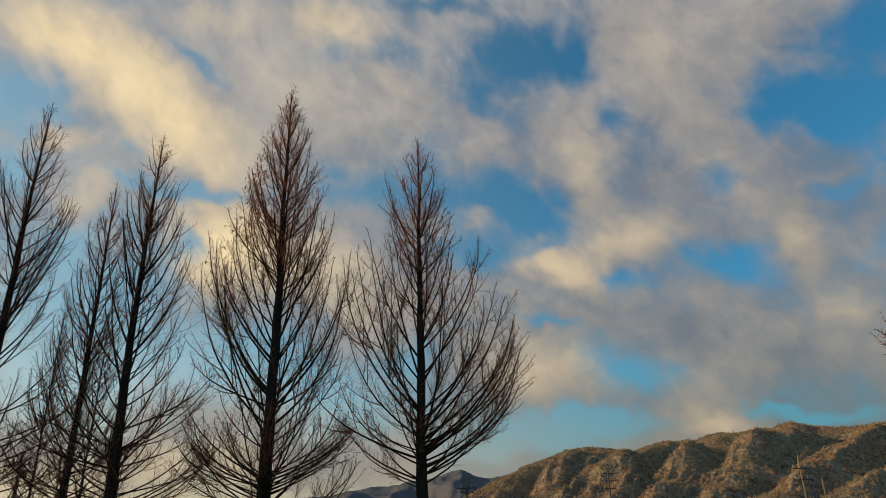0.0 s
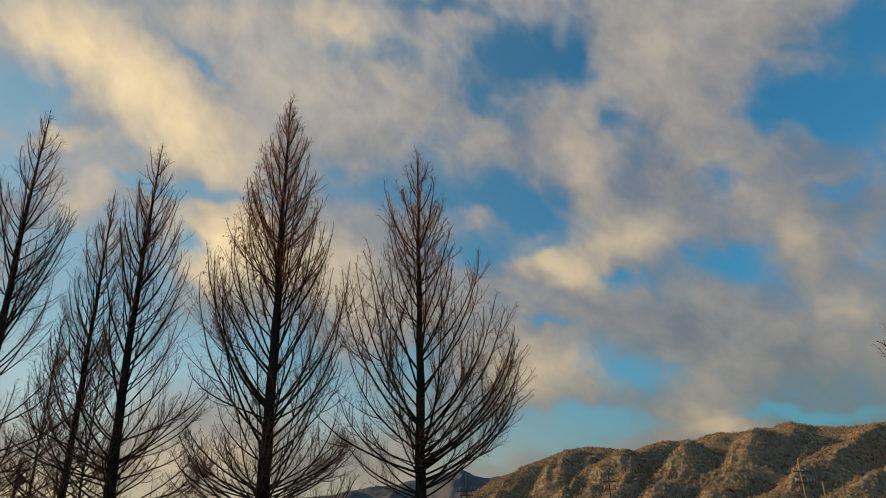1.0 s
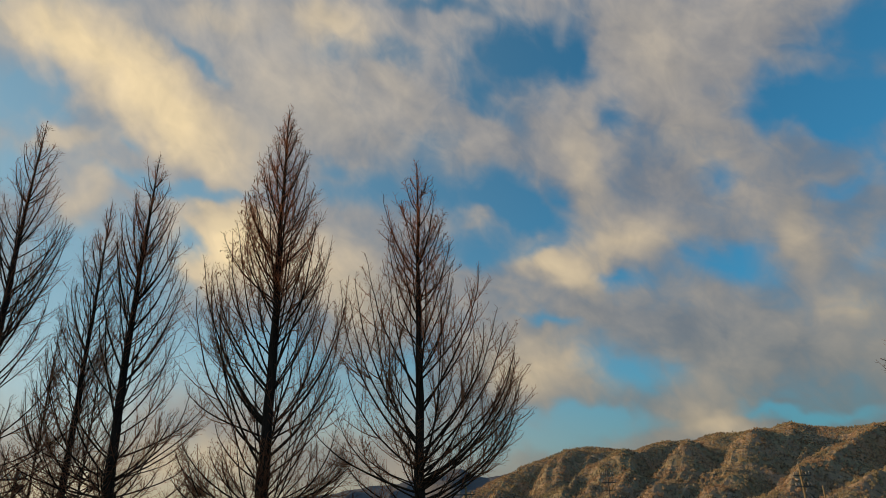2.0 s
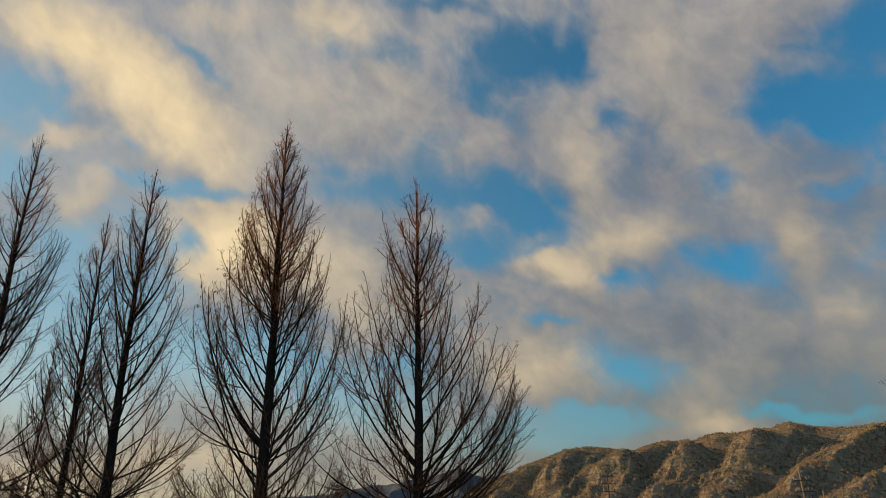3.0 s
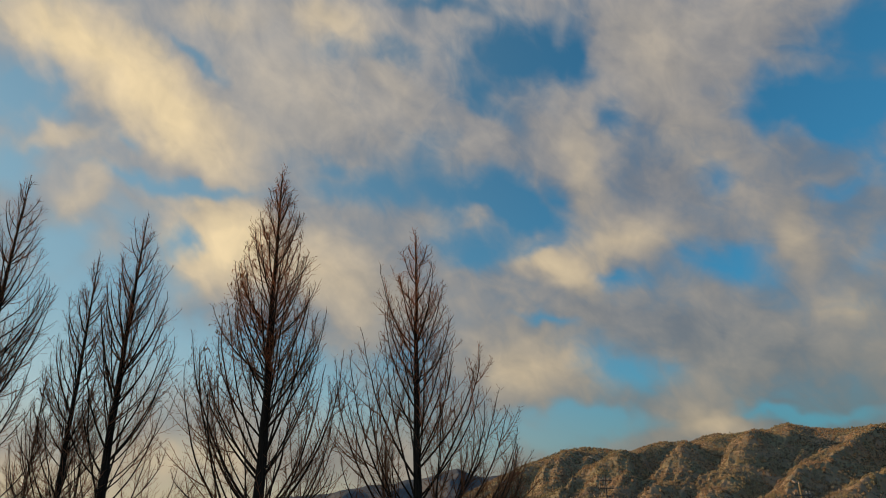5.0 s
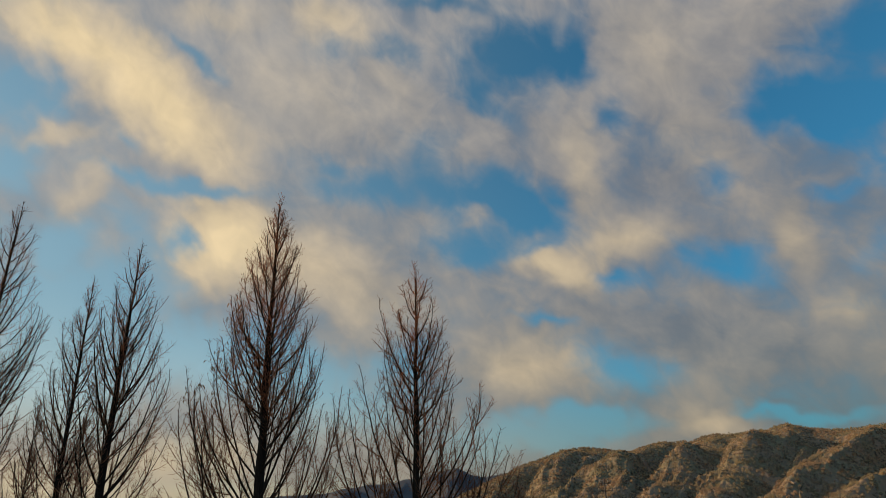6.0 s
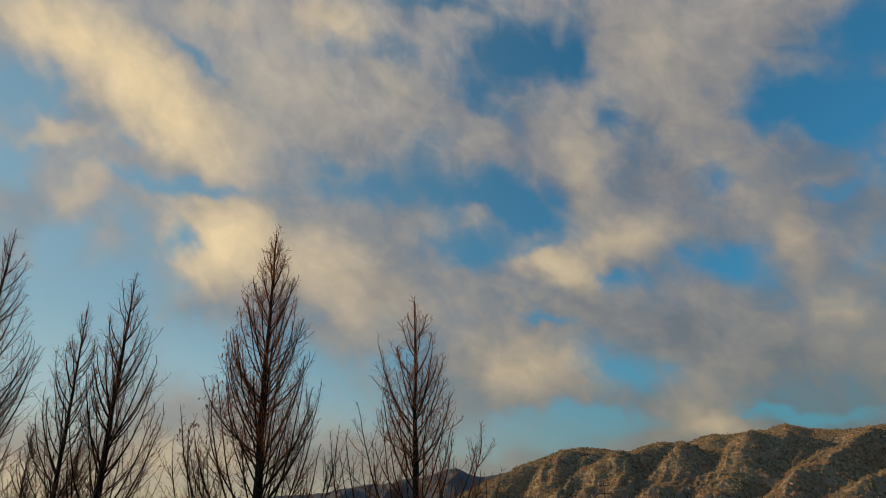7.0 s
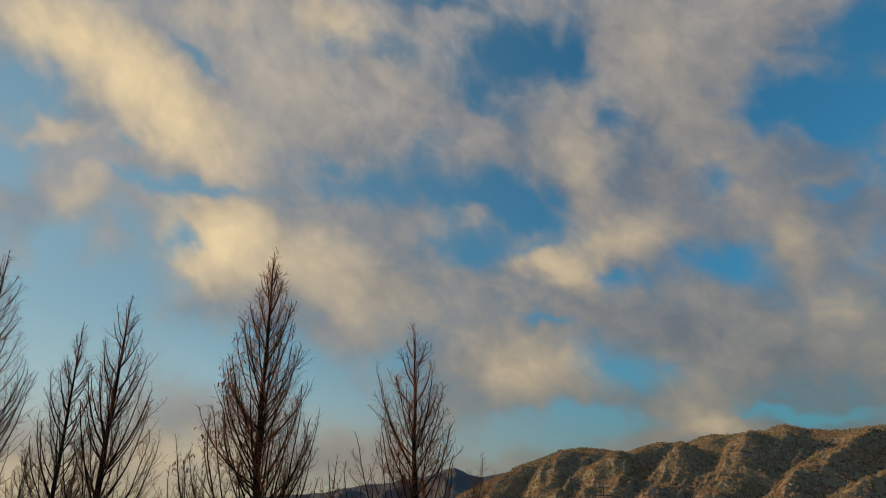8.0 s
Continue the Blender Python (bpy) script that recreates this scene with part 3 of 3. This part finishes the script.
def build_tree(base, height, girth, outline, seed, limbs, label, twiggy=1.0, steep=1.0, leading=(), leaves=0, low=3.4, stout=1.05, tip_size=0.0048, skirt=None, shell=0.5, upper=0.9):
    """A bare conical tree: trunk with a slight sway, ascending limbs that turn upwards, branchlets and fine twigs on them.
    outline: height and reach of the limb tips; leading: the strongest limbs, as height on the trunk, reach to the east, to the north, height of the tip."""
    rng = np.random.default_rng(seed)
    tree = tagged(new("bare_tree"), label, "tree", "row of bare trees")
    tree.location = (*base, 0)
    k = 30
    zs = np.linspace(-0.15, height, k)
    sway = np.cumsum(rng.normal(0, 0.012, (k, 2)), 0)
    sway -= np.linspace(0, 1, k)[:, None] * sway[-1]
    axis = np.column_stack([sway, zs])
    f = np.clip(zs / height, 0, 1)
    rad = girth * (1 - f) ** 0.95 + 0.006 + girth * 0.45 * np.exp(-np.maximum(zs, 0) * 2.2)
    v, fc = tubes(axis[None], rad[None], 14)
    v += unit(v - np.repeat(axis, 14, 0)) * rng.normal(0, 1, (len(v), 1)) * np.repeat(rad, 14)[:, None] * 0.05
    child("trunk", mesh_from("trunk", v, fc, BARK), tree, "dark fissured trunk")

    def on_trunk(h):
        return np.array([np.interp(h, zs, axis[:, 0]), np.interp(h, zs, axis[:, 1]), h])

    specs = [(h0, np.array([dx, dy, 0.0]), h1, stout) for h0, dx, dy, h1 in leading]
    first, last = outline[0][0], outline[-1][0]
    for i in range(limbs):
        q = np.clip((i + rng.uniform(-0.5, 0.5)) / limbs, 0, 1)
        tip = first + (last - first) * q ** 0.85
        turn = i * 2.39996 + rng.normal(0, 0.3)
        reach = np.interp(tip, [o[0] for o in outline], [o[1] for o in outline]) * rng.uniform(0.45, 1.0) ** 0.7
        up = 0.75 + 1.5 * min(1.0, 1.9 * q)
        rise = reach * up * steep * rng.uniform(0.85, 1.25) + 0.15
        start = tip - rise
        if start < low:
            start = low + rng.uniform(0, 0.55)
        specs.append((min(start, tip - 0.1), np.array([math.cos(turn), math.sin(turn), 0]) * reach, tip, 1.0))
    # thinner, steep limbs that fill the outer shell of the crown
    for i in range(int(limbs * shell)):
        q = rng.uniform(0.0, 1.0) ** 0.6 * 0.78 + 0.2
        tip = first + (last - first) * q
        turn = rng.uniform(0, 2 * math.pi)
        reach = np.interp(tip, [o[0] for o in outline], [o[1] for o in outline]) * rng.uniform(0.74, 1.1)
        rise = (reach * rng.uniform(1.4, 2.3) + 0.2) * steep
        specs.append((max(low, tip - rise), np.array([math.cos(turn), math.sin(turn), 0]) * reach, tip, 0.5))
    # short ascending limbs up to the tip
    count = int(height * 2.2 * upper)
    for i in range(count):
        tip = height * (0.66 + 0.33 * (i + rng.uniform(0, 1)) / count)
        turn = i * 2.39996 + rng.normal(0, 0.3)
        reach = np.interp(tip, [o[0] for o in outline], [o[1] for o in outline]) * rng.uniform(0.6, 1.0)
        specs.append((tip - reach * rng.uniform(1.3, 2.1) - 0.2, np.array([math.cos(turn), math.sin(turn), 0]) * reach, tip, 0.9))
    # a skirt of low, spreading limbs
    wide = np.interp(first + 0.6, [o[0] for o in outline], [o[1] for o in outline])
    count, s0, s1, r0, r1, up0, up1 = skirt or (int(limbs * 0.4), low - 0.15, low + 1.5, wide * 0.65, wide * 1.12, 0.3, 0.85)
    for i in range(count):
        turn = i * 2.39996 + rng.normal(0, 0.4)
        reach, start = rng.uniform(r0, r1), rng.uniform(s0, s1)
        specs.append((start, np.array([math.cos(turn), math.sin(turn), 0]) * reach, start + reach * rng.uniform(up0, up1), 0.75))
    tips = []
    for h0, flat, h1, stout in specs:
        p0, climb = on_trunk(min(h0, height - 0.05)), h1 - h0
        end = p0 + flat + np.array([0, 0, climb])
        # low rising limbs leave the trunk flatter and turn up more sharply
        bow = 1.0 if h0 < height * 0.42 and climb > np.linalg.norm(flat) * 0.7 else 0.3
        p1 = p0 + flat * (rng.uniform(0.36, 0.46) + 0.09 * bow) + np.array([0, 0, climb * (rng.uniform(0.20, 0.28) - 0.05 * bow)])
        p2 = p0 + flat * (rng.uniform(0.82, 0.93) + 0.07 * bow) + np.array([0, 0, climb * rng.uniform(0.50, 0.62)])
        m = 15
        t = np.linspace(0, 1, m)[:, None]
        path = (1 - t) ** 3 * p0 + 3 * (1 - t) ** 2 * t * p1 + 3 * (1 - t) * t ** 2 * p2 + t ** 3 * end
        size = np.linalg.norm(np.diff(path, axis=0), axis=1).sum()
        path += np.cumsum(rng.normal(0, 0.0072 * size ** 0.6, (m, 3)), 0) * t
        path[-1] += np.array([*rng.normal(0, 0.035, 2), -0.03])
        thick = min(girth * 0.27, 0.0070 + 0.0050 * size * stout) * rng.uniform(0.85, 1.15)
        thin = thick * (1 - t[:, 0]) ** 0.9 + tip_size
        limb = child("limb", mesh_from("limb", *tubes(path[None], thin[None], 6), LIMB), tree)
        bare = 0.30 if h0 < height * 0.5 else 0.12
        pieces, ends = fine_twigs(rng, path, 22 * twiggy, 0.33, bare)
        tips.append(ends)
        # branchlets leave the limb at a narrow angle and turn up beside it
        count = int(size * 1.9 * twiggy + rng.uniform(0, 1.0))
        at = rng.uniform(bare, 0.86, count)
        for share in at:
            q, tang = along(path, np.array([share]))
            d = sprout(rng, q, tang, rng.uniform(0.55, 1.1), 0.0)[0]
            ln = (0.22 + 0.40 * size * (1 - share) ** 0.8) * rng.uniform(0.5, 1.1)
            ts = np.linspace(0, 1, 8)[:, None]
            br = q[0] + d * ln * ts + np.array([0, 0, 0.42 * ln]) * ts ** 2 + np.cumsum(rng.normal(0, 0.006 * ln ** 0.5, (8, 3)), 0) * ts
            r0 = min(0.7 * np.interp(share, t[:, 0], thin), 0.006 + 0.0075 * ln)
            pieces.append(tubes(br[None], np.linspace(r0, 0.0036, 8)[None], 4))
            more, ends = fine_twigs(rng, br, 17 * twiggy, 0.27, 0.10, 0.25)
            pieces += more
            tips.append(ends)
        tagged(child("twig_spray", mesh_from("twig_spray", *join(pieces), TWIG), limb), kind="stuff")
    # short shoots up the leader
    top = axis[zs > height * 0.66]
    pieces, ends = fine_twigs(rng, top, 22 * twiggy, 0.36, 0.0)
    tips.append(ends)
    tagged(child("leader_spray", mesh_from("leader_spray", *join(pieces), TWIG), tree), kind="stuff")
    if leaves:
        ends = np.concatenate(tips)
        high = ends[ends[:, 2] > height * 0.62]
        west = high[:, 0] + rng.normal(0, 0.5, len(high))
        dry_leaves(rng, high[np.argsort(west)[:leaves * 3]][rng.permutation(leaves * 3)[:leaves]], tree)
    return tree


TREE_LABEL = "tall bare dawn redwood with dark trunk and reddish twigs"
build_tree((-0.63, 16.5), 12.54, 0.165, [(4.2, 1.1), (4.9, 1.7), (5.8, 2.4), (6.8, 2.3), (8.0, 1.9), (9.0, 1.5), (10.0, 1.0), (11.0, 0.75), (11.9, 0.4), (12.4, 0.12)],
           4, 24, "bare dawn redwood with a wide crown of upswept limbs", 0.95, 1.0, [
               (3.87, -2.47, -0.5, 5.49), (4.91, -1.78, 0.4, 8.83), (4.34, -1.65, -0.7, 6.8), (5.66, -0.69, 0.5, 9.8), (7.25, -0.63, -0.4, 9.14), (8.96, -0.93, 0.2, 11.73),
               (3.65, 2.55, 0.4, 6.3), (4.03, 2.36, -0.6, 6.9), (4.67, 1.64, 0.6, 8.22), (6.44, 1.54, 0.2, 8.9), (7.26, 0.69, -0.5, 9.44), (8.56, 0.88, 0.3, 9.74), (9.46, 0.52, -0.2, 11.57),
               (6.2, -1.27, 0.3, 9.98), (5.0, -1.59, -0.4, 9.31), (4.6, -2.04, 0.5, 9.45), (7.8, -0.75, -0.3, 10.32), (6.6, 0.84, 0.4, 9.29), (5.6, 1.53, -0.4, 9.24), (3.8, 2.65, 0.5, 6.5), (4.3, 2.4, 0.2, 7.4), (4.5, 2.2, -0.4, 7.9), (5.0, 2.0, 0.3, 8.3), (4.2, 2.55, 0.7, 6.9), (3.9, 1.9, -0.9, 6.2), (4.8, 1.7, 0.9, 7.6), (4.0, 2.5, 0.1, 6.6), (4.1, 2.3, -0.8, 7.0), (3.3, 1.25, 0.6, 4.7), (3.5, 1.95, -0.8, 5.2), (3.7, 2.4, 0.3, 5.7), (3.5, 2.3, 0.6, 5.9), (3.3, -1.5, -0.3, 4.3), (3.4, -1.9, 0.4, 5.0)], low=3.3, skirt=(12, 3.2, 4.5, 0.9, 1.8, 0.5, 1.0))
build_tree((-4.40, 17.0), 14.8, 0.20, [(4.4, 1.7), (5.3, 2.15), (6.8, 2.1), (8.6, 1.9), (10.2, 1.6), (12.0, 1.12), (13.2, 0.65), (14.2, 0.32), (14.7, 0.1)],
           3, 46, "tall dense bare dawn redwood with a few withered brown leaves", 0.82, 1.05, [
               (5.27, -2.09, -0.4, 6.71), (5.49, -1.88, 0.3, 9.61), (6.28, -1.52, -0.8, 8.99), (7.27, -1.47, 0.5, 10.22), (8.79, -1.47, -0.3, 10.7), (9.97, -0.95, 0.3, 11.84),
               (5.48, 1.62, 0.5, 8.9), (6.35, 1.11, -0.7, 8.76), (8.28, 1.25, 0.4, 10.45), (9.63, 1.14, -0.3, 11.27), (10.96, 0.87, 0.2, 12.21), (5.2, 1.76, -0.6, 6.49),
               (3.4, -2.0, 0.3, 4.6), (3.5, 2.2, -0.3, 4.7), (3.6, 1.9, 0.8, 5.2), (3.4, -1.7, -0.7, 4.2), (4.8, -2.05, 0.2, 9.43), (5.6, -1.77, -0.3, 9.95), (5.2, 1.74, 0.3, 9.54)], leaves=240, low=3.3, shell=0.75, upper=1.5, skirt=(46, 1.9, 3.7, 1.8, 2.45, 0.5, 0.95))
build_tree((-8.58, 18.1), 14.05, 0.185, [(4.4, 1.7), (5.8, 2.1), (7.4, 1.85), (9.9, 1.4), (11.9, 0.95), (13.0, 0.6), (13.9, 0.12)], 7, 36, TREE_LABEL, 0.76, 1.0, [
    (5.0, 2.14, 0.4, 6.5), (5.58, 1.59, -0.5, 7.2), (6.25, 0.86, 0.5, 8.02), (4.06, 1.94, -0.4, 4.76), (5.09, -1.21, 0.6, 6.52), (6.43, -1.1, -0.4, 8.58), (4.29, -2.33, 0.3, 6.1),
    (4.06, -2.7, -0.5, 5.24), (9.3, 0.9, 0.2, 11.75), (7.3, 1.25, -0.3, 10.34), (9.9, -0.91, 0.2, 12.17)], upper=0.75, skirt=(38, 2.2, 4.6, 2.0, 2.9, 0.35, 0.85))
build_tree((-11.75, 21.7), 14.42, 0.15, [(4.4, 1.5), (6.5, 1.7), (9.4, 1.3), (11.8, 0.9), (13.2, 0.45), (14.3, 0.1)], 9, 34, "slender bare dawn redwood with fine reddish twigs", 0.88, 1.0, [(8.9, -1.12, 0.2, 11.67), (11.0, -0.65, -0.2, 12.74)], upper=0.75, skirt=(24, 2.2, 5.0, 1.5, 2.3, 0.4, 0.9))
build_tree((-12.62, 18.5), 15.7, 0.185, [(4.5, 1.8), (6.5, 2.0), (8.3, 1.8), (11.0, 1.5), (13.0, 1.15), (14.4, 0.75), (15.5, 0.12)], 13, 34, TREE_LABEL, 0.7, 1.0, [
    (9.6, 1.12, 0.3, 12.3), (7.01, 1.43, -0.4, 8.94), (5.47, 1.74, 0.5, 6.96), (8.2, 1.52, -0.2, 11.53)], upper=0.75, skirt=(30, 2.6, 5.2, 2.0, 2.9, 0.35, 0.9))
build_tree((-15.28, 26.0), 11.14, 0.07, [(4.5, 1.3), (6.1, 1.6), (8.4, 1.2), (10.0, 0.6), (11.0, 0.1)], 21, 15, "small bare tree behind the row, reddish brown twigs", 0.8, low=1.6)
build_tree((-13.96, 27.0), 10.91, 0.07, [(4.4, 1.3), (6.0, 1.6), (8.2, 1.2), (9.8, 0.6), (10.8, 0.1)], 24, 15, "low bare tree behind the row, brown twigs", 0.8, low=1.6)
build_tree((14.6, 17.2), 11.5, 0.17, [(3.9, 1.5), (5.0, 1.8), (6.6, 1.7), (8.3, 0.9), (10.5, 0.5), (11.4, 0.1)], 17, 40, TREE_LABEL, 0.9, 1.0, [
    (5.3, -3.45, -0.1, 6.75), (5.2, -3.2, 0.15, 6.5), (5.0, -3.25, 0.0, 6.3), (5.6, -3.1, 0.1, 6.8)], stout=1.5, tip_size=0.006)


# ---------------------------------------------------------------- utility poles
def pole_mesh(height, r0, r1):
    zs = np.linspace(-0.2, height, 9)
    axis = np.column_stack([np.zeros(9), np.zeros(9), zs])
    rad = np.linspace(r0, r1, 9)
    v, f = tubes(axis[None], rad[None], 14)
    cap = np.column_stack([v[-14:, 0] * 0.6, v[-14:, 1] * 0.6, v[-14:, 2] + 0.04])
    n = len(v)
    ring = np.arange(14)
    more = np.stack([n - 14 + ring, n - 14 + (ring + 1) % 14, n + (ring + 1) % 14, n + ring], -1)
    return np.concatenate([v, cap]), np.concatenate([f, more])


def box(size, bevel=0.01):
    bm = bmesh.new()
    bmesh.ops.create_cube(bm, size=1)
    bmesh.ops.scale(bm, vec=size, verts=bm.verts)
    bmesh.ops.bevel(bm, geom=bm.edges[:], offset=bevel, segments=1, affect="EDGES")
    return bm


def insulator_mesh():
    """A stack of three ceramic sheds on a pin."""
    zs = np.array([0, 0.05, 0.06, 0.09, 0.12, 0.13, 0.16, 0.19, 0.20, 0.24, 0.27, 0.29])
    rs = np.array([0.02, 0.02, 0.085, 0.075, 0.035, 0.08, 0.07, 0.032, 0.072, 0.06, 0.03, 0.006])
    axis = np.column_stack([np.zeros(12), np.zeros(12), zs])
    return mesh_from("insulator", *tubes(axis[None], rs[None], 10), CERAMIC)


INSULATOR = insulator_mesh()


def build_pole(place, height, label, arms=(), turn=0.0, mat=None, girth=0.17, pin=False, cabinet=None):
    """A tapered pole; arms: drop from the top, length and the insulators' offsets along the arm."""
    pole = tagged(new("utility_pole"), label, "utility pole", "utility poles")
    pole.location = (*place, 0)
    pole.rotation_euler = (0, 0, radians(turn))
    child("shaft", mesh_from("shaft", *pole_mesh(height, girth, girth * 0.6), mat or CONCRETE), pole)
    stock = max(0.10, girth * 0.65)
    for drop, length, spots in arms:
        arm = part("crossarm", box((length, stock, stock)), DARK_STEEL, pole, "dark weathered steel crossarm")
        arm.location = (0, -girth - stock * 0.4, height - drop)
        for x in spots:
            ob = child("insulator", INSULATOR, arm, "grey ceramic insulator")
            ob.location = (x, 0, stock * 0.5)
            ob.scale = (girth / 0.13,) * 3
        brace = part("brace", box((length * 0.36, stock * 0.4, stock * 0.4), 0.004), STEEL, pole)
        brace.location = (length * 0.16, -girth, height - drop - 0.24)
        brace.rotation_euler = (0, radians(-50), 0)
    if pin:
        ob = child("insulator", INSULATOR, pole, "grey ceramic insulator")
        ob.location = (0, 0, height + 0.03)
    if cabinet:
        drop, w, h = cabinet
        part("transformer", box((w, w, h), 0.05), mat or STEEL, pole, "rust-brown box").location = (w * 0.5 + girth, 0, height - drop)
    return pole


ARM = (-0.92, -0.55, 0.55, 0.92)
build_pole((39.9, 82.0), 9.6, "tall concrete utility pole with two crossarms", [(1.15, 2.1, ARM), (2.35, 2.3, ARM)], 8, pin=True)
build_pole((42.1, 82.0), 7.3, "plain short weathered wooden pole without crossarms", girth=0.16)
build_pole((1.72, 80.0), 8.9, "weathered wooden utility pole with paired crossarms", [(1.5, 2.1, ARM), (1.95, 1.5, (-0.6, 0.6))], -6, pin=True)
build_pole((56.9, 260.0), 24.4, "far tall steel pole with several crossarms", [(1.6, 5.0, (-2.2, -1.1, 1.1, 2.2)), (4.2, 6.0, (-2.7, 2.7)), (6.8, 5.0, (-2.2, 2.2))], 20, DARK_STEEL, 0.42)
build_pole((-21.9, 36.0), 6.85, "rusty brown utility pole with a crossarm and box", [(0.55, 1.6, (-0.7, -0.35, 0.35, 0.7))], -10, RUST, 0.13, cabinet=(1.0, 0.3, 0.4))
